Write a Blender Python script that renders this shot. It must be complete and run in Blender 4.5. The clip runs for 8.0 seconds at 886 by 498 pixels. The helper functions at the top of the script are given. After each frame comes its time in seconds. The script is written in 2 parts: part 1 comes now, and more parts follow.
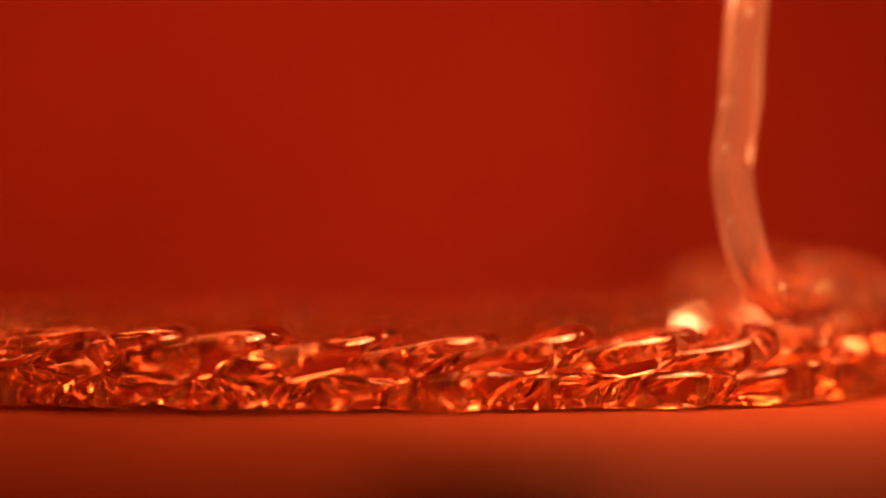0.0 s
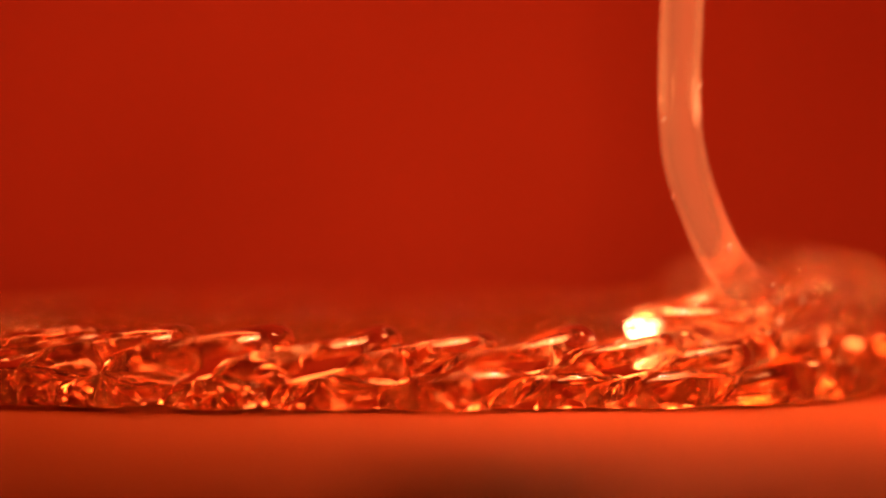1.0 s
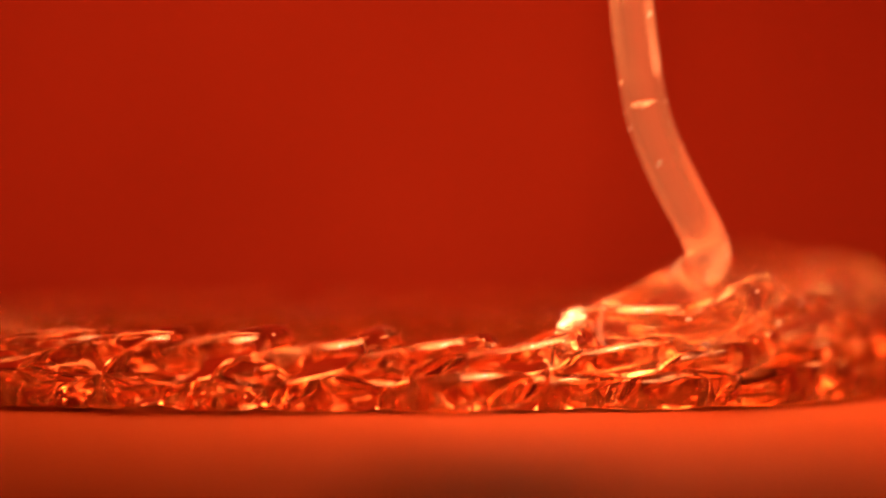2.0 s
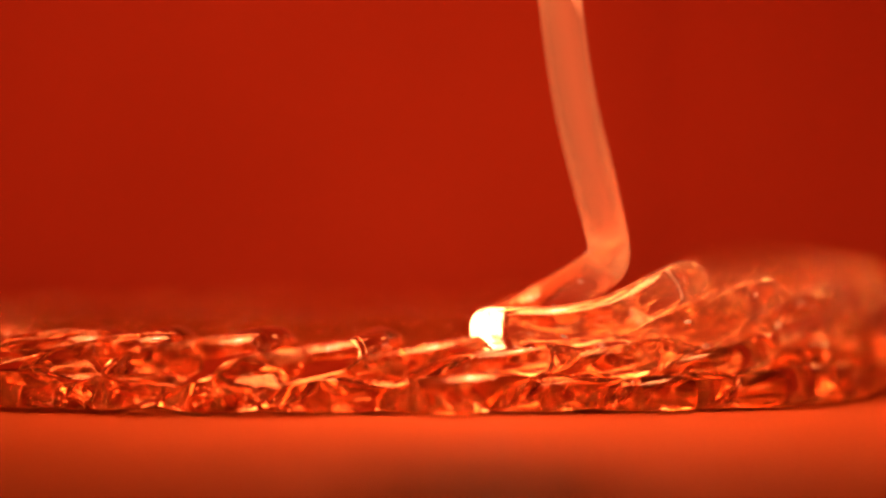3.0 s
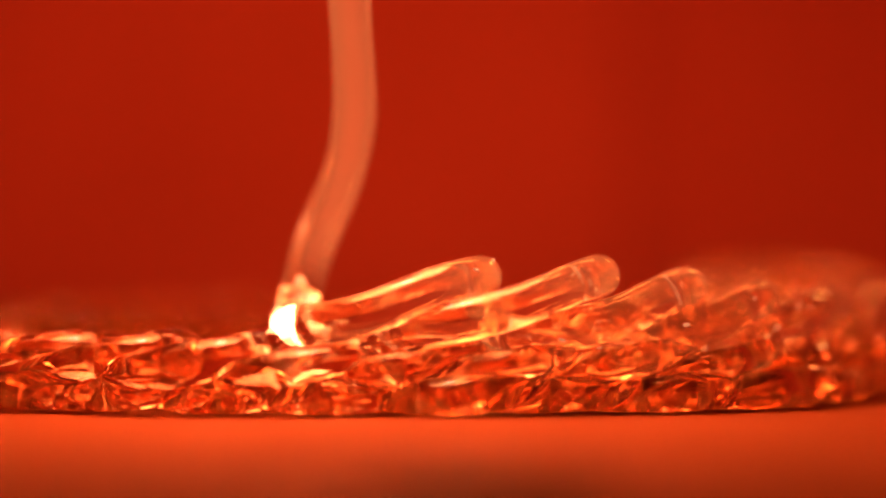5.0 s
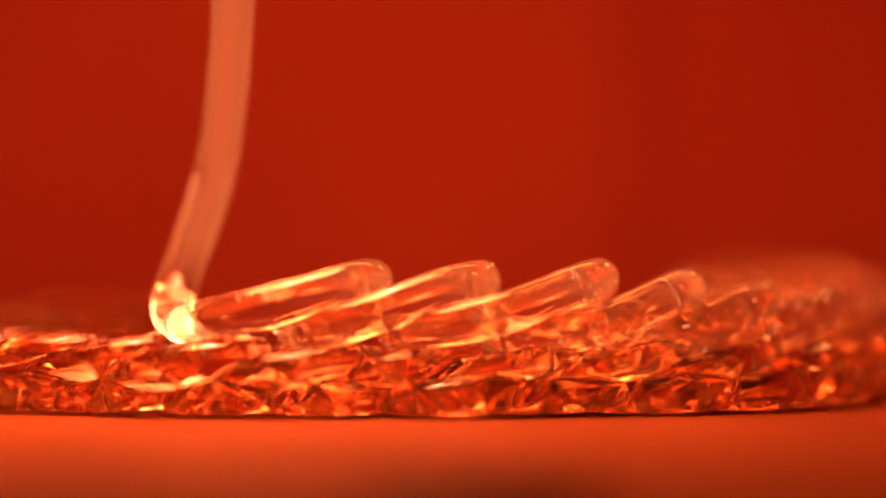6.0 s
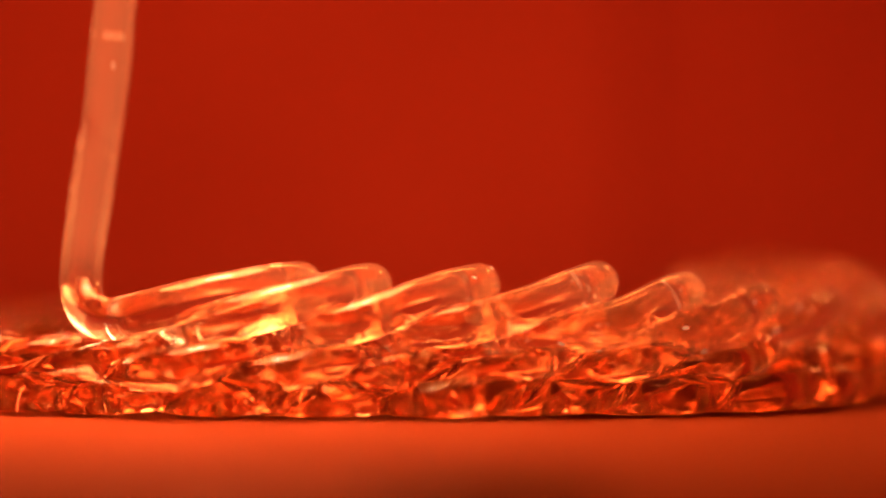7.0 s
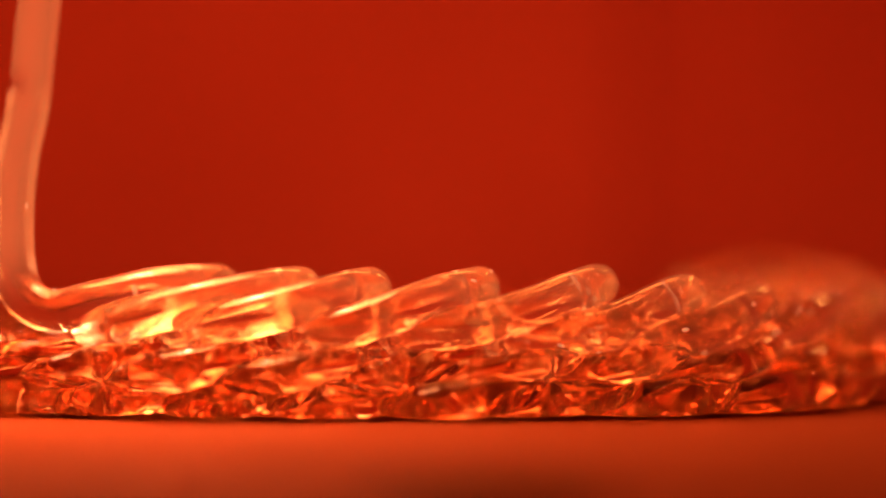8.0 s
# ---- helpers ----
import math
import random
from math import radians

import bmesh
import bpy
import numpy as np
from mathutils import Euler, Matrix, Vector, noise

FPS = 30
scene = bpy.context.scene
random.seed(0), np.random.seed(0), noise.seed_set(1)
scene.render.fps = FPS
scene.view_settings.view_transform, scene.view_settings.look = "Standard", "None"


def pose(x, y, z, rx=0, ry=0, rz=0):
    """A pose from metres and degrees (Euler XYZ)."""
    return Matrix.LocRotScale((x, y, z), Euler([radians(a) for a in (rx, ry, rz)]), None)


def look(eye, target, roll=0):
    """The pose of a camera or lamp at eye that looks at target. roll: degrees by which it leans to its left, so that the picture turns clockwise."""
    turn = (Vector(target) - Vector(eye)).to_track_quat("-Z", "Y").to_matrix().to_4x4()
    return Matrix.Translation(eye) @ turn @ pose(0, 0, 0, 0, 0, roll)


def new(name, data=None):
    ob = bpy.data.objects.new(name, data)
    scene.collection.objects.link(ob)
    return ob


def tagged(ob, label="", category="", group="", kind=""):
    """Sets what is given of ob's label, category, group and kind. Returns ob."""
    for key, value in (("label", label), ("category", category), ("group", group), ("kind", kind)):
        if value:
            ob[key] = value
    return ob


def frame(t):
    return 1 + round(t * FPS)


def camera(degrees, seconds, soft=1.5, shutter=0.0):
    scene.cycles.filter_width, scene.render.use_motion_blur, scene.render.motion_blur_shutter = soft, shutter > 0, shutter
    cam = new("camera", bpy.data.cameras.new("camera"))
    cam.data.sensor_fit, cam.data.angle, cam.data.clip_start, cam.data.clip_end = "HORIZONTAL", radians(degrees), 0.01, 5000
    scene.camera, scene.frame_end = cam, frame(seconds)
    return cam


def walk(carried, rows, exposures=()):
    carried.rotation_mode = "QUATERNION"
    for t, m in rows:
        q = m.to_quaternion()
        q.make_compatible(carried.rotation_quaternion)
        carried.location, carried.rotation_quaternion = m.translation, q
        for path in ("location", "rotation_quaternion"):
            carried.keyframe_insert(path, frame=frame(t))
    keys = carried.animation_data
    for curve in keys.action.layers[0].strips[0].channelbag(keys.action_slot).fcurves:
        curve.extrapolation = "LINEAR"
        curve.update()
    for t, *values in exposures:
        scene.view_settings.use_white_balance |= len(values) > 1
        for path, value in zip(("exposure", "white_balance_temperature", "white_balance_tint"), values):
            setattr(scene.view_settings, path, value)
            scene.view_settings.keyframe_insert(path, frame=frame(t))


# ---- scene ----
S = 0.000107          # metres for one unit of the plan (a strand is about 75 units thick, 8 mm)
FOCAL = 3536.0        # units from the lens to the laying plane
EYE_H = 279.0         # height of the lens over the bed, units
RING_X, RING_A, RING_B, SQUARE = -140.0, 960.0, 1000.0, 2.8   # middle, half width, half depth and squareness of the printed ring, units

cam = camera(25, 8.0, soft=1.8, shutter=0.4)
cam.data.dof.use_dof = True
cam.data.dof.focus_distance = (FOCAL - 60) * S
cam.data.dof.aperture_fstop = 2.6
cam.data.dof.aperture_blades = 0


RISE_TIMES, RISE = (0.0, 1.5, 3.0, 4.5, 6.0, 8.0), (0.0, 0.7, 4.0, 6.0, 9.0, 14.0)


def rise_at(t):
    return float(np.interp(t, RISE_TIMES, RISE))


def eye(t):
    h = (EYE_H + rise_at(t)) * S
    return look((0, -FOCAL * S, h), (0, 0, h))


# the bed sinks about a millimetre against the lens while the strand is laid
walk(cam, [(t, eye(t)) for t in RISE_TIMES],
     exposures=[(0.0, -0.25), (0.3, -0.05), (0.8, 0.0), (8.0, 0.0)])

# light runs down inside the strand, thrown from wall to wall
scene.cycles.max_bounces, scene.cycles.glossy_bounces, scene.cycles.transmission_bounces = 24, 16, 16

# ---- light ----
world = bpy.data.worlds.new("kiln_air")
world.use_nodes = True
world.node_tree.nodes["Background"].inputs[0].default_value = (0.3, 0.02, 0.004, 1)
world.node_tree.nodes["Background"].inputs[1].default_value = 0.05
scene.world = world


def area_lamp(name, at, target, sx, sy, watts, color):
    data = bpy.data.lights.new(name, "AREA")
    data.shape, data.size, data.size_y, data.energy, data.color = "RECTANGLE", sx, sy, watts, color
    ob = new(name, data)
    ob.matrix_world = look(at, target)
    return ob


FILL_RED = (1.0, 0.18, 0.042)
# unseen fill added over the ring, lifts the bed and far glass
area_lamp("added_top_fill", (0.0, 0.20, 0.28), (0.0, 0.20, 0.0), 0.24, 0.05, 0.68, FILL_RED)
# small unseen lamp added for glints on the coiled glass
area_lamp("added_east_glint_lamp", (0.28, 0.38, 0.30), (0.0, 0.0, 0.02), 0.05, 0.05, 0.22, (1.0, 0.26, 0.07))
# unseen lamp added high up to wash the back wall red
area_lamp("added_wall_wash", (-0.10, 0.05, 0.52), (-0.06, 0.55, 0.02), 0.4, 0.1, 1.36, FILL_RED)


# ---- materials ----
def material(name):
    m = bpy.data.materials.new(name)
    m.use_nodes = True
    nt = m.node_tree
    nt.nodes.clear()
    out = nt.nodes.new("ShaderNodeOutputMaterial")
    return m, nt, out


def noise_node(nt, scale, detail=3.0, rough=0.5):
    tc = nt.nodes.new("ShaderNodeTexCoord")
    n = nt.nodes.new("ShaderNodeTexNoise")
    n.inputs["Scale"].default_value, n.inputs["Detail"].default_value = scale, detail
    n.inputs["Roughness"].default_value = rough
    nt.links.new(tc.outputs["Object"], n.inputs["Vector"])
    return n


def ramp_node(nt, src, stops):
    r = nt.nodes.new("ShaderNodeValToRGB")
    nt.links.new(src, r.inputs[0])
    e = r.color_ramp.elements
    while len(e) < len(stops):
        e.new(0.5)
    for el, (p, c) in zip(e, stops):
        el.position, el.color = p, (*c, 1)
    return r


def bump_node(nt, src, strength, distance):
    b = nt.nodes.new("ShaderNodeBump")
    b.inputs["Strength"].default_value, b.inputs["Distance"].default_value = strength, distance
    nt.links.new(src, b.inputs["Height"])
    return b


def rough_material(name, low, high, scale, rough, bump=0.2, fine=900.0, gloss=0.15):
    m, nt, out = material(name)
    p = nt.nodes.new("ShaderNodeBsdfPrincipled")
    r = ramp_node(nt, noise_node(nt, scale).outputs["Fac"], [(0.3, low), (0.7, high)])
    nt.links.new(r.outputs[0], p.inputs["Base Color"])
    p.inputs["Roughness"].default_value = rough
    p.inputs["Specular IOR Level"].default_value = gloss
    b = bump_node(nt, noise_node(nt, fine).outputs["Fac"], bump, 0.0004)
    nt.links.new(b.outputs[0], p.inputs["Normal"])
    nt.links.new(p.outputs[0], out.inputs[0])
    return m


def glass_material(name, tint, ripple, glow=None, ior=1.5, rough=0.05, cools=None):
    m, nt, out = material(name)
    p = nt.nodes.new("ShaderNodeBsdfPrincipled")
    p.inputs["Base Color"].default_value = (*tint, 1)
    p.inputs["Roughness"].default_value = rough
    p.inputs["IOR"].default_value = ior
    p.inputs["Transmission Weight"].default_value = 1.0
    if ripple:
        b = bump_node(nt, noise_node(nt, 230.0, 2.0).outputs["Fac"], ripple, 0.002)
        f = bump_node(nt, noise_node(nt, 800.0, 1.0).outputs["Fac"], ripple * 0.6, 0.0006)
        nt.links.new(b.outputs[0], f.inputs["Normal"])
        nt.links.new(f.outputs[0], p.inputs["Normal"])
    if glow:
        p.inputs["Emission Color"].default_value = (*glow[0], 1)
        p.inputs["Emission Strength"].default_value = glow[1]
    if cools:
        # hottest under the outlet, cooler where it has come to rest near the bed
        where, split = nt.nodes.new("ShaderNodeNewGeometry"), nt.nodes.new("ShaderNodeSeparateXYZ")
        heat = nt.nodes.new("ShaderNodeMapRange")
        heat.interpolation_type = "SMOOTHSTEP"
        for socket, value in zip(("From Min", "From Max", "To Min", "To Max"), cools):
            heat.inputs[socket].default_value = value
        nt.links.new(where.outputs["Position"], split.inputs[0])
        nt.links.new(split.outputs["Z"], heat.inputs["Value"])
        nt.links.new(heat.outputs["Result"], p.inputs["Emission Strength"])
    nt.links.new(p.outputs[0], out.inputs[0])
    return m


WALL = rough_material("fired_red_lining", (0.63, 0.14, 0.10), (0.71, 0.165, 0.12), 9.0, 0.9)
BED = rough_material("ceramic_bed", (0.30, 0.070, 0.024), (0.35, 0.082, 0.029), 30.0, 0.8, 0.1, 900.0, 0.06)
DARK = rough_material("dark_steel", (0.014, 0.006, 0.004), (0.03, 0.012, 0.008), 60.0, 0.6, 0.2, 900.0, 0.05)


def glowing_material(name, base, color, strength):
    m, nt, out = material(name)
    p = nt.nodes.new("ShaderNodeBsdfPrincipled")
    p.inputs["Base Color"].default_value = (*base, 1)
    p.inputs["Roughness"].default_value = 0.8
    p.inputs["Emission Color"].default_value = (*color, 1)
    p.inputs["Emission Strength"].default_value = strength
    nt.links.new(p.outputs[0], out.inputs[0])
    return m


OUTLET = glowing_material("white_hot_ceramic", (0.6, 0.5, 0.4), (1.0, 0.265, 0.085), 26.0)
MELT = glowing_material("white_hot_melt", (0.6, 0.5, 0.4), (1.0, 0.46, 0.20), 120.0)
# the emission stands in for the glint of light on each air bubble
BUBBLE = glowing_material("bubble_glint", (0.9, 0.85, 0.8), (1.0, 0.32, 0.14), 0.6)
GLASS = glass_material("cooling_glass", (0.97, 0.73, 0.54), 0.03, ((0.60, 0.09, 0.02), 0.005), 1.5, 0.01)
WARM_GLASS = glass_material("warm_glass", (0.98, 0.77, 0.57), 0.06, ((0.60, 0.13, 0.04), 0.04), 1.5, 0.0)
MOLTEN = glass_material("molten_glass", (1.0, 0.86, 0.70), 0.0, ((0.60, 0.155, 0.050), 0.20), 1.5, 0.0, (0.018, 0.034, 0.014, 0.25))


# ---- mesh helpers ----
def mesh_object(name, bm, mat, smooth=True):
    me = bpy.data.meshes.new(name)
    bm.normal_update()
    bm.to_mesh(me)
    bm.free()
    me.materials.append(mat)
    if smooth:
        me.polygons.foreach_set("use_smooth", [True] * len(me.polygons))
    return new(name, me)


def part(name, bm, mat, parent, label=""):
    ob = mesh_object(name, bm, mat)
    ob.parent = parent
    if label:
        tagged(ob, label)
    return ob


def box_bm(x0, y0, z0, x1, y1, z1, bevel=0.0):
    bm = bmesh.new()
    bmesh.ops.create_cube(bm, size=1.0)
    for v in bm.verts:
        v.co = Vector((x0 + (v.co.x + 0.5) * (x1 - x0), y0 + (v.co.y + 0.5) * (y1 - y0), z0 + (v.co.z + 0.5) * (z1 - z0)))
    if bevel:
        bmesh.ops.bevel(bm, geom=bm.edges[:], offset=bevel, segments=3, affect="EDGES", profile=0.5)
    return bm


def tube_bm(points, radii, sides=20, flat=1.0):
    """An open tube along points; its ring frames are carried along without twist. flat squeezes it in z."""
    bm = bmesh.new()
    pts = [Vector(p) for p in points]
    n, rows = len(pts), []
    side = None
    for i, p in enumerate(pts):
        t = (pts[min(i + 1, n - 1)] - pts[max(i - 1, 0)]).normalized()
        if side is None:
            side = t.cross(Vector((0, 0, 1)) if abs(t.z) < 0.9 else Vector((0, 1, 0))).normalized()
        side = (side - t * side.dot(t)).normalized()
        up = side.cross(t)
        r = radii[i]
        ring = []
        for k in range(sides):
            a = 2 * math.pi * k / sides
            o = side * (r * math.cos(a)) + up * (r * math.sin(a))
            o.z *= flat
            ring.append(bm.verts.new(p + o))
        rows.append(ring)
    for a, b in zip(rows, rows[1:]):
        for k in range(sides):
            bm.faces.new((a[k], b[k], b[(k + 1) % sides], a[(k + 1) % sides]))
    bmesh.ops.recalc_face_normals(bm, faces=bm.faces[:])
    return bm


# ---- the chamber ----
def structure(name, bm, mat, label, category):
    ob = mesh_object(name, bm, mat, smooth=False)
    return tagged(ob, label, category, kind="structure")


X0, X1, Y0, Y1, Z0, Z1 = -0.45, 0.45, -0.60, 0.55, -0.12, 1.25
structure("floor", box_bm(X0, Y0, Z0 - 0.03, X1, Y1, Z0), WALL, "red fired lining of the kiln floor", "floor")
structure("ceiling", box_bm(X0, Y0, Z1, X1, Y1, Z1 + 0.03), WALL, "red fired lining of the kiln roof", "ceiling")
structure("wall_north", box_bm(X0, Y1, Z0, 0.085, Y1 + 0.03, Z1), WALL, "plain red kiln wall glowing behind the glass", "wall")
structure("wall_north_niche", box_bm(0.085, Y1 + 0.018, Z0, 0.122, Y1 + 0.048, Z1), WALL, "recessed upright strip of the red kiln wall", "wall")
structure("wall_north_side", box_bm(0.122, Y1 + 0.008, Z0, X1, Y1 + 0.038, Z1), WALL, "plain red kiln wall glowing behind the glass", "wall")
structure("wall_south", box_bm(X0, Y0 - 0.03, Z0, X1, Y0, Z1), WALL, "plain red kiln wall", "wall")
structure("wall_west", box_bm(X0 - 0.03, Y0, Z0, X0, Y1, Z1), WALL, "plain red kiln side wall", "wall")
structure("wall_east", box_bm(X1, Y0, Z0, X1 + 0.03, Y1, Z1), WALL, "plain red kiln side wall", "wall")
bed = tagged(new("print_bed"), "smooth pale ceramic bed lit orange under the glass ring", "print bed")
part("plate", box_bm(-0.44, -0.170, -0.02, 0.44, 0.545, 0.0, 0.003), BED, bed)
part("pillar", box_bm(-0.05, 0.0, Z0, 0.05, 0.1, -0.02, 0.004), DARK, bed, "dark steel pillar under the bed")


def clamp_bm():
    """A low rounded knob, domed on top."""
    bm = bmesh.new()
    bmesh.ops.create_uvsphere(bm, u_segments=32, v_segments=16, radius=1.0)
    for v in bm.verts:
        z = max(v.co.z, -0.25) + 0.25
        v.co = Vector((v.co.x * 0.0160, v.co.y * 0.0080, z * 0.0036))
    return bm


knob = tagged(new("bed_knob"), "dark low steel knob on the ceramic bed", "knob")
knob.location = (0.0048, -0.1520, 0.0)
part("cap", clamp_bm(), DARK, knob)
part("washer", box_bm(-0.0085, -0.0050, 0.0, 0.0085, 0.0050, 0.0008, 0.0003), DARK, knob)


# ---- the cooled ring of coiled glass ----
COIL, LOOPS = 124.0, 36   # thirty-six loops close the ring


def ring_line():
    """The ring's middle line in even steps, from the front, clockwise seen from above: a square with well rounded corners."""
    pts = []
    for k in range(1441):
        a = -math.pi / 2 - 2 * math.pi * k / 1440
        r = (abs(math.cos(a) / RING_A) ** SQUARE + abs(math.sin(a) / RING_B) ** SQUARE) ** (-1 / SQUARE)
        pts.append((RING_X + r * math.cos(a), RING_B + r * math.sin(a)))
    pts = np.array(pts)
    run = np.concatenate([[0], np.cumsum(np.linalg.norm(np.diff(pts, axis=0), axis=1))])
    even = np.linspace(0, run[-1], 1201)
    return np.stack([np.interp(even, run, pts[:, j]) for j in range(2)], axis=1)


RING_LINE = ring_line()


def ring_at(phase):
    """A place on the ring's middle line and the way along it; one loop for each whole phase."""
    u = (phase / LOOPS % 1.0) * 1200
    i = int(u)
    p, q = RING_LINE[i], RING_LINE[(i + 1) % 1200]
    before, after = RING_LINE[(i - 4) % 1200], RING_LINE[(i + 5) % 1200]
    return Vector(p + (q - p) * (u - i)), Vector(after - before).normalized()


def ring_point(phase, shift, low, high, wob):
    """A point of the coiled strand, which runs round the ring from the front."""
    c, way = ring_at(phase - shift)
    q = 2 * math.pi * phase
    along, out = math.cos(q) * 0.84 * COIL * (1 + 0.20 * wob(phase, 1)), math.sin(q) * COIL * (1 + 0.20 * wob(phase, 2))
    x, y = c.x - way.x * along - way.y * out, c.y - way.y * along + way.x * out
    z = (low + high) / 2 + (high - low) / 2 * math.cos(q) + 4 * wob(phase, 3)
    return Vector((x * S, y * S, z * S))


def wobble(phase, seed):
    return noise.noise(Vector((phase * 1.7, seed * 7.1, 0.5))) * 2


def coil_ring(name, label, first, last, shift, low, high, rad, flat, mat):
    thing = tagged(new(name), label, "glass coil")
    for n in range(first, last):
        pts, rr = [], []
        for k in range(41):
            ph = n + k / 40
            pts.append(ring_point(ph, shift, low, high, lambda p, seed: wobble(p + 9.3 * shift, seed)))
            close = min(1.0, 0.25 + 6 * (ph - first), 0.25 + 6 * (last - ph))   # the ends draw to a point
            rr.append(rad * S * (1 + 0.16 * wobble(ph * 2.6 + 5 * shift, 5)) * close)
        bm = tube_bm(pts, rr, 24, flat)
        for v in bm.verts:
            if v.co.z < 4 * S:   # the soft glass lies flat on the bed
                v.co.z = (4 - 3 * (1 - math.exp((v.co.z / S - 4) / 12))) * S
        part("coil_loop", bm, mat, thing)
    return thing


coil_ring("lower_glass_ring", "clear coiled glass strand fused flat onto the ceramic bed", -18, 18, 0.15, 22, 50, 37, 0.92, GLASS)
coil_ring("glass_ring", "clear coiled glass strand fused onto the lower glass ring", -18, 18, 0.6, 60, 108, 34, 0.95, GLASS)
coil_ring("upper_glass_coil", "clear coiled glass strand fused on top of the glass ring", -12, -7, 0.6, 152, 222, 37, 0.95, WARM_GLASS)

# ---- the molten strand: where it touches down ----
RIGHT = [(-1.25, 1575), (-0.12, 1478), (1.0, 1353), (2.05, 1228), (3.2, 1063), (4.3, 858), (5.4, 663), (6.5, 533), (7.6, 390), (8.7, 230), (9.8, 90)]
LEFT = [(-0.62, 1228), (0.5, 1147), (1.65, 1022), (2.7, 872), (3.85, 682), (4.95, 517), (6.05, 313), (7.1, 165), (8.15, 27), (9.25, -110)]
HEAD = [(-0.5, 1485), (0.45, 1292), (1.4, 1207), (2.35, 1057), (3.3, 884), (4.25, 722), (5.2, 549), (6.15, 404), (7.1, 258), (8.05, 143), (9.0, 0), (9.95, -145)]
BEAT = [-1.15, -0.178, 0.937, 2.029, 3.114, 4.25, 5.368, 6.418, 7.57, 8.65, 9.75]   # the swing's own turns, at its right
TURNS = sorted([(t, x, 1) for t, x in RIGHT] + [(t, x, 0) for t, x in LEFT])
Y_LEFT = 578.0
HIGH_TIMES, HIGH_Y = (0.0, 1.0, 2.0, 3.2, 4.3, 5.4, 6.5), (514, 508, 487, 473, 482, 490, 496)   # the high ends of the loops
FALL_TIMES, FALL = (1.0, 2.2, 3.5, 4.6, 6.0, 7.2), (7.0, 3.5, 1.7, 1.15, 0.85, 0.62)                                # how soon the near side sinks to the low end


def smooth_head(t):
    """Where the pouring head hangs, across the view."""
    t = max(t, -0.5)
    i = min(max(int((t - HEAD[0][0]) / 0.95), 1), len(HEAD) - 3)
    u = (t - HEAD[i][0]) / 0.95
    a, b, c, d = (HEAD[i + k][1] for k in (-1, 0, 1, 2))
    return 0.5 * (2 * b + (c - a) * u + (2 * a - 5 * b + 4 * c - d) * u * u + (3 * b - a - 3 * c + d) * u ** 3)


def phase_at(t):
    p = float(np.interp(t, [a for a, _ in RIGHT], range(len(RIGHT))))
    return p + 0.0552 * (math.cos(2 * math.pi * p) - 1)


def swing_at(t):
    p = float(np.interp(t, BEAT, range(len(BEAT))))
    return p + 0.0666 * (math.cos(2 * math.pi * p) - 1)


def depth_at(x):
    """How far back the ring's centre line lies, for a place across the view."""
    depth = 100.0
    for _ in range(6):
        dx = min(abs((x - 784) * (FOCAL + depth) / FOCAL - RING_X) / RING_A, 0.97)
        depth = RING_B * (1 - (1 - dx ** SQUARE) ** (1 / SQUARE))
    return depth


def place(x, y, depth):
    """View coordinates on the laying plane, pushed back to a depth: units of the plan."""
    k = (FOCAL + depth) / FOCAL
    return Vector(((x - 784) * k, depth, (441 - y) * k + EYE_H))


def touch(t):
    i = max(k for k in range(len(TURNS)) if TURNS[k][0] <= t)
    (t0, x0, r0), (t1, x1, r1) = TURNS[i], TURNS[i + 1]
    x0, x1 = x0 + (8 if r0 else -8), x1 + (8 if r1 else -8)
    w = 0.5 - 0.5 * math.cos(math.pi * (t - t0) / (t1 - t0))
    x = x0 + (x1 - x0) * (0.3 * w + 0.7 * (t - t0) / (t1 - t0) if r0 else w)
    high = (1 - w) ** float(np.interp(t, FALL_TIMES, FALL)) if r0 else w ** 1.3
    y = Y_LEFT + (float(np.interp(t, HIGH_TIMES, HIGH_Y)) - Y_LEFT) * high
    d = depth_at(smooth_head(t)) - 105 * math.sin(2 * math.pi * phase_at(t))
    return place(x + 9 * noise.noise(Vector((t * 2.6, 1.7, 0))), y - rise_at(t) + 8 * noise.noise(Vector((t * 3.1, 9.2, 0))), d)


# height in the view, swing, lead of the phase against the touching point
SWING = [(415, 158, 0.165), (300, 146, 0.214), (200, 126, 0.238), (100, 104, 0.25), (0, 83, 0.26), (-150, 58, 0.27), (-350, 25, 0.28), (-600, 0, 0.29), (-900, 0, 0.29)]


# how far the hanging strand strays from that even swing, at three heights in the view
STRAY_T = [*(k / 10 for k in range(14)), 1.5, 1.7, *(2.8 + k / 10 for k in range(20)), *(5.8 + k / 10 for k in range(23))]
STRAY_TOP = [-12, 13, 22, 2, -5, 8, 7, 6, 9, 11, -2, 5, 9, 4, -6, -10, -7, -5, -1, 12, 1, -5, -3, 6, 4, -8, -5, 2, -9, -13, -13, -5, -15, -17, -12, -5, -13, -13, -10, -6, -13, -11, -14, -1, -7, -16, -9, -5, -12, 0, 7, -5, -3, -30, -39, -28, -25, -14, 1]
STRAY_MID = [-5, 18, 17, -4, -5, 16, 6, -7, -5, 0, -7, 1, 8, 6, 2, -8, 8, -8, -10, 6, -2, -7, -2, 12, 6, -9, -13, -5, -14, -16, -16, -10, -18, -18, -8, -1, -9, -12, -5, -3, -4, -3, -13, 5, 2, -8, 1, 10, 9, 20, 23, 10, 7, -20, -34, -25, -21, 0, 24]
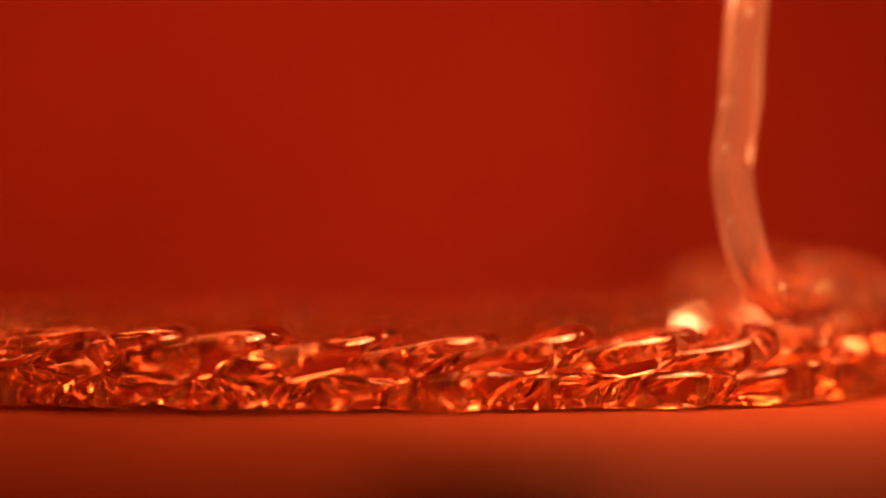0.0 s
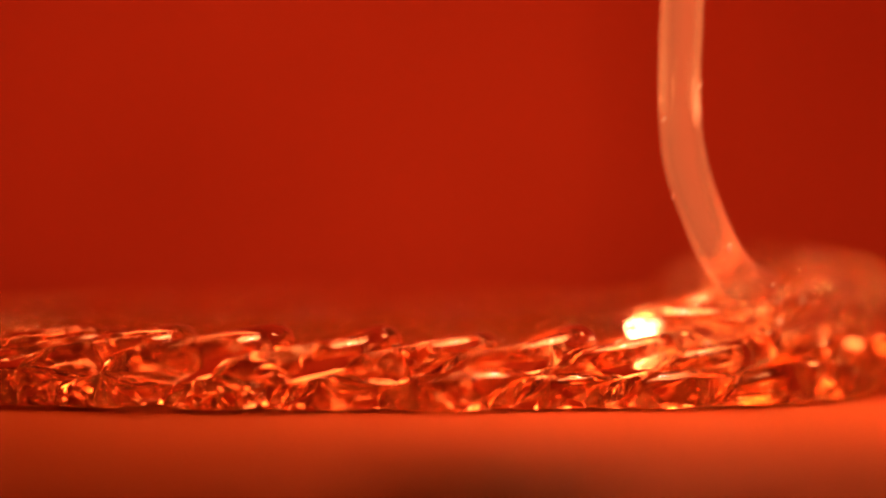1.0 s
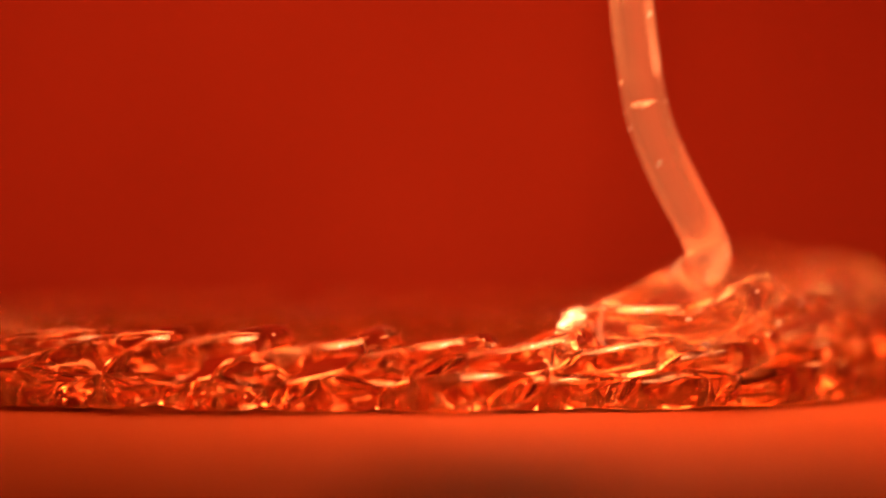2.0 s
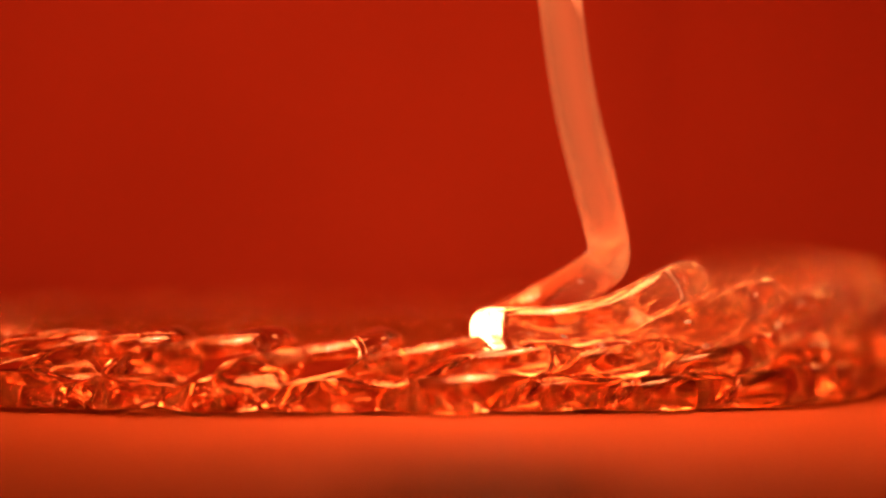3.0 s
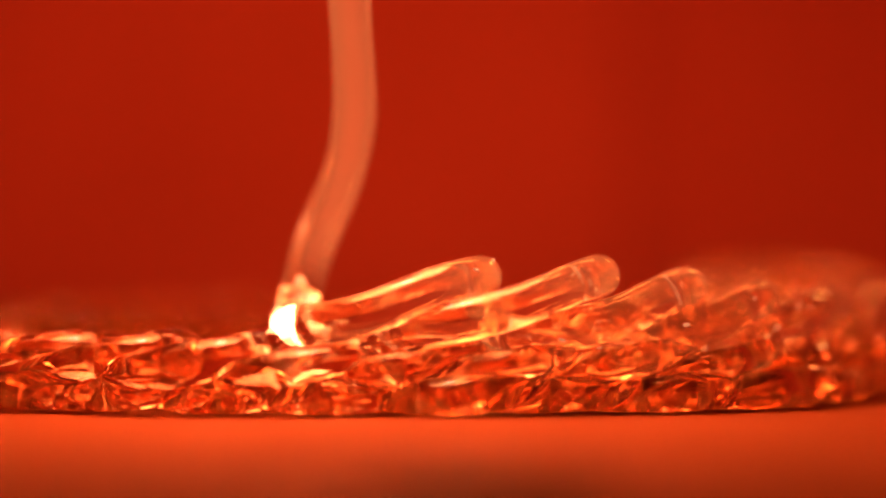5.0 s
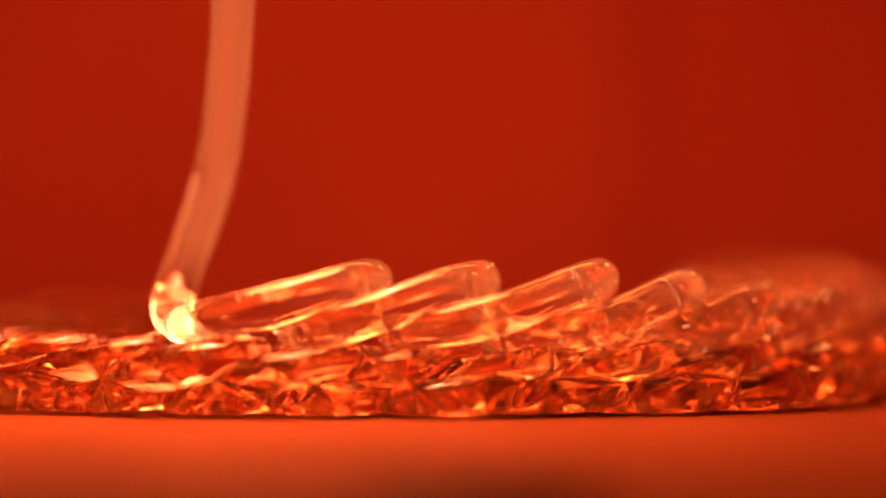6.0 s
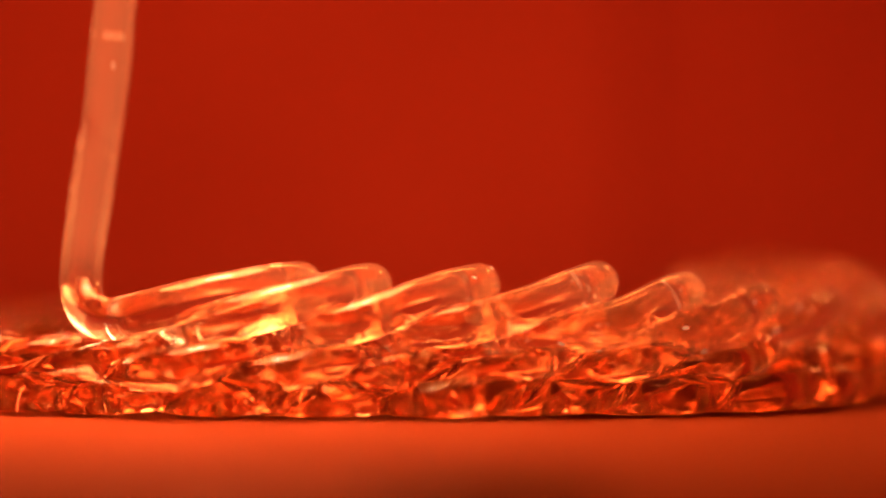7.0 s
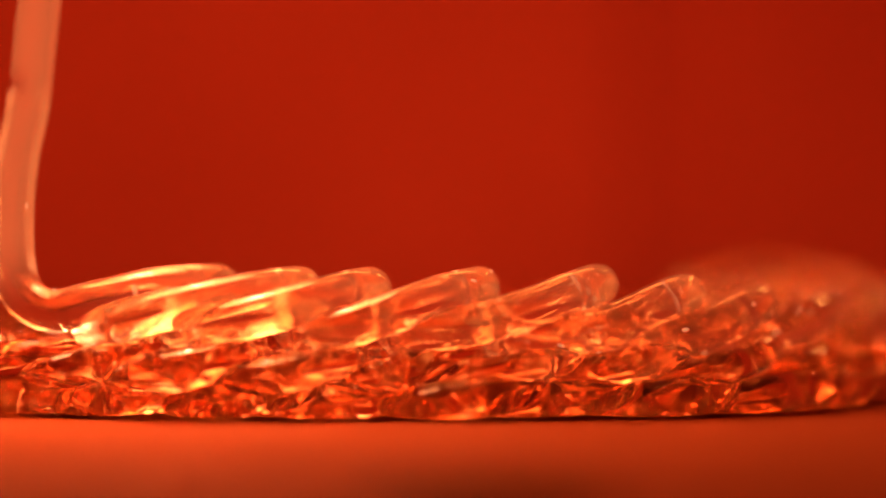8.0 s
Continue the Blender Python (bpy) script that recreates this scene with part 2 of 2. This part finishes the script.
STRAY_LOW = [-43, -7, 6, -10, -14, 5, 1, -19, -29, -24, -16, -5, -13, -15, -12, 15, 51, -1, -16, -7, -19, -25, -25, -11, -7, -7, -22, -21, -7, -19, -31, -35, -34, -34, -26, -7, -10, 4, 15, 21, 14, 10, 3, 3, -13, -23, -10, 12, 33, 53, 62, 46, 26, 8, -24, -37, -33, -14, 20]


def stray(t, y):
    three = [float(np.interp(t, STRAY_T, row)) for row in (STRAY_TOP, STRAY_MID, STRAY_LOW)]
    return float(np.interp(y, (-600, 0, 200, 400), (0.0, *three)))


def spline(points, step=6.0):
    out = []
    pts = [points[0] * 2 - points[1]] + points + [points[-1] * 2 - points[-2]]
    for a, b, c, d in zip(pts, pts[1:], pts[2:], pts[3:]):
        n = max(2, int((c - b).length / step))
        for k in range(n):
            u = k / n
            out.append(0.5 * (2 * b + (c - a) * u + (2 * a - 5 * b + 4 * c - d) * u * u + (3 * b - a - 3 * c + d) * u ** 3))
    out.append(points[-1])
    return out


T0, T1, STEP, PITCH, LAP = -1.1, 9.7, 0.01, 4.0, 0.6
times = [T0 + k * STEP for k in range(int((T1 - T0) / STEP) + 1)]
trail_np = np.array([list(touch(t)) for t in times])
for _ in range(2):
    eased = trail_np.copy()
    for k in range(1, len(times) - 1):
        r = min(5, k, len(times) - 1 - k)
        eased[k] = trail_np[k - r:k + r + 1].mean(axis=0)
    trail_np = eased
laid_np = np.concatenate([[0], np.cumsum(np.linalg.norm(np.diff(trail_np, axis=0), axis=1))])


def spot(t):
    """Where the strand touches down, eased."""
    return Vector([float(np.interp(t, times, trail_np[:, j])) for j in range(3)])


def smoothed(points, step=6.0, reach=6, turns=2):
    """Even steps along points, each drawn towards its neighbours; the ends stay."""
    a = np.array([list(p) for p in points])
    run = np.concatenate([[0], np.cumsum(np.linalg.norm(np.diff(a, axis=0), axis=1))])
    u = np.linspace(0, run[-1], int(run[-1] / step) + 1)
    a = np.stack([np.interp(u, run, a[:, j]) for j in range(3)], axis=1)
    n = len(a)
    for _ in range(turns):
        b = a.copy()
        for i in range(1, n - 1):
            r = min(reach, i, n - 1 - i)
            b[i] = a[i - r:i + r + 1].mean(axis=0)
        a = b
    return [Vector(p) for p in a]


def strand_at(t):
    """The strand from where it touches down upwards: points and the length along them."""
    c = spot(t)
    ahead = (spot(t + 0.02) - spot(t - 0.02)).normalized()
    h, q = smooth_head(t), swing_at(t)
    d0 = depth_at(h)
    up = []
    for y, amp, lead in SWING:
        a = 2 * math.pi * (q + lead)
        up.append(place(h + amp * math.cos(a) + stray(t, y), y - rise_at(t), d0 - amp * math.sin(a)))
    gap = (up[0] - c).length
    c1 = c + ahead * (0.55 * gap) + Vector((0, 0, 6))
    c2 = up[0] + (up[0] - up[1]).normalized() * (0.42 * gap)
    bend = []
    for k in range(40):
        u = k / 40
        bend.append(c * (1 - u) ** 3 + c1 * (3 * u * (1 - u) ** 2) + c2 * (3 * u * u * (1 - u)) + up[0] * u ** 3)
    pts = smoothed(bend + spline(up))
    run = [0.0]
    for a, b in zip(pts, pts[1:]):
        run.append(run[-1] + (b - a).length)
    return pts, run


BEATS = [k / 10 for k in range(81)]
shapes = []
for t in BEATS:
    pts, run = strand_at(t)
    shapes.append((np.array([list(p) for p in pts]), np.array(run), float(np.interp(t, times, laid_np))))


def curve_at(pts, run, s):
    def get(u):
        if u > run[-1]:
            return Vector(pts[-1]) + Vector((0, 0, u - run[-1]))
        return Vector([float(np.interp(u, run, pts[:, j])) for j in range(3)])
    return get(s), (get(s + 9) - get(max(s - 9, 0))).normalized()


def pose_along(p, tangent):
    q = Vector((0, 0, 1)).rotation_difference(tangent)
    return Matrix.LocRotScale(p * S, q, None)


def piece_rows(s):
    land = float(np.interp(s, laid_np, times))
    rest = Vector([float(np.interp(s, laid_np, trail_np[:, j])) for j in range(3)])
    lo, hi = (Vector([float(np.interp(s + e, laid_np, trail_np[:, j])) for j in range(3)]) for e in (-9, 9))
    along = (hi - lo).normalized()

    def settled(t):
        sink = 1 - math.exp(-max(t - land, 0) / 3.0)
        return pose_along(rest + Vector((-8 * sink, 0, -(rest.z - 105) * 0.18 * sink)), along)
    rows = []
    for i, t in enumerate(BEATS):
        pts, run, done = shapes[i]
        d = s - done
        if d > 0:
            if d < 1500 or i % 5 == 0:
                rows.append((t, pose_along(*curve_at(pts, run, d))))
        elif t - land < 0.45 or i % 10 == 0:
            rows.append((t, settled(t)))
    return rows


def laid_point(s):
    return Vector([float(np.interp(s, laid_np, trail_np[:, j])) for j in range(3)])


def laid_turn(s):
    return (laid_point(s + 9) - laid_point(s - 9)).normalized()


SIDES = 28
CIRCLE = [Vector((math.cos(2 * math.pi * k / SIDES), math.sin(2 * math.pi * k / SIDES), 0)) for k in range(SIDES)]


def strand_piece(s):
    """One short length of the strand, bent as it will lie, in its own space; its ends fit its neighbours."""
    back = pose_along(laid_point(s), laid_turn(s)).inverted()
    verts, normals, faces = [], [], []
    for u in (s - PITCH / 2 - LAP, s, s + PITCH / 2 + LAP):
        r = 38 * (1 + 0.05 * noise.noise(Vector((u * 0.009, 3.3, 0))))
        q = Vector((0, 0, 1)).rotation_difference(laid_turn(u))
        p = laid_point(u)
        for c in CIRCLE:
            n = q @ c
            verts.append(back @ ((p + n * r) * S))
            normals.append((back.to_3x3() @ n).normalized())
    for row in (0, SIDES):
        for k in range(SIDES):
            j = (k + 1) % SIDES
            faces.append((row + k, row + j, row + SIDES + j, row + SIDES + k))
    me = bpy.data.meshes.new("strand_piece")
    me.from_pydata(verts, [], faces)
    me.polygons.foreach_set("use_smooth", [True] * len(me.polygons))
    me.normals_split_custom_set_from_vertices(normals)
    me.materials.append(MOLTEN)
    return me


def bubble_mesh(seed):
    rng = random.Random(seed)
    bm = bmesh.new()
    bmesh.ops.create_icosphere(bm, subdivisions=2, radius=1.0)
    a = rng.uniform(0, 2 * math.pi)
    out, round_ = Vector((math.cos(a), math.sin(a), 0)), Vector((-math.sin(a), math.cos(a), 0))
    size, lean = rng.uniform(2.2, 4.4), rng.uniform(-0.9, 0.9)
    for v in bm.verts:
        x, y, z = v.co
        v.co = (out * (37.6 + x * 1.6) + round_ * (y + lean * z) * size * 0.8 + Vector((0, 0, z * size * 1.6))) * S
    return bm


strand = tagged(new("molten_glass_strand"), "glowing molten glass strand pouring down and coiling onto the ring", "glass strand")
PIECES = []
count = int((float(np.interp(8.0, times, laid_np)) + 1250) / PITCH)
rng = random.Random(4)
for k in range(1, count):
    ob = new("strand_piece", strand_piece(k * PITCH))
    ob.parent = strand
    if rng.random() < 0.05:
        part("bubble", bubble_mesh(k), BUBBLE, ob, "tiny air bubble in the glass, its glint put in as glow")
    PIECES.append((ob, k * PITCH))


# ---- the hot outlet above, which travels with the strand ----
def turned_bm(profile, closed):
    """A shape turned round the strand."""
    bm = bmesh.new()
    rings = []
    for r, z in profile:
        rings.append([bm.verts.new((r * S * math.cos(2 * math.pi * k / 40), r * S * math.sin(2 * math.pi * k / 40), z * S)) for k in range(40)])
    for a, b in zip(rings, rings[1:] + (rings[:1] if closed else [])):
        for k in range(40):
            j = (k + 1) % 40
            bm.faces.new((a[k], a[j], b[j], b[k]))
    bmesh.ops.recalc_face_normals(bm, faces=bm.faces[:])
    return bm


outlet = tagged(new("pouring_outlet"), "hot ceramic outlet with a glowing mouth around the glass strand", "outlet")
part("body", turned_bm([(372, 14), (392, 30), (398, 90), (380, 200), (260, 330), (170, 380), (90, 380), (80, 320), (108, 60), (340, 60), (366, 34)], True), WALL, outlet)
part("mouth", turned_bm([(106, 14), (120, 0), (330, 0), (362, 16), (358, 46), (130, 50), (106, 42)], True), OUTLET, outlet, "white-hot glowing ceramic ring")
part("melt", turned_bm([(0.5, 24), (60, 22), (107, 20), (107, 40), (60, 42), (0.5, 44)], True), MELT, outlet, "white-hot molten glass in the mouth")


def outlet_pose(t):
    h = smooth_head(t)
    d = depth_at(h)
    p = place(h, -250, d)
    return pose(p.x * S, p.y * S, 1010 * S)


def motions():
    walk(outlet, [(k / 4, outlet_pose(k / 4)) for k in range(33)])
    for ob, s in PIECES:
        walk(ob, piece_rows(s))


motions()
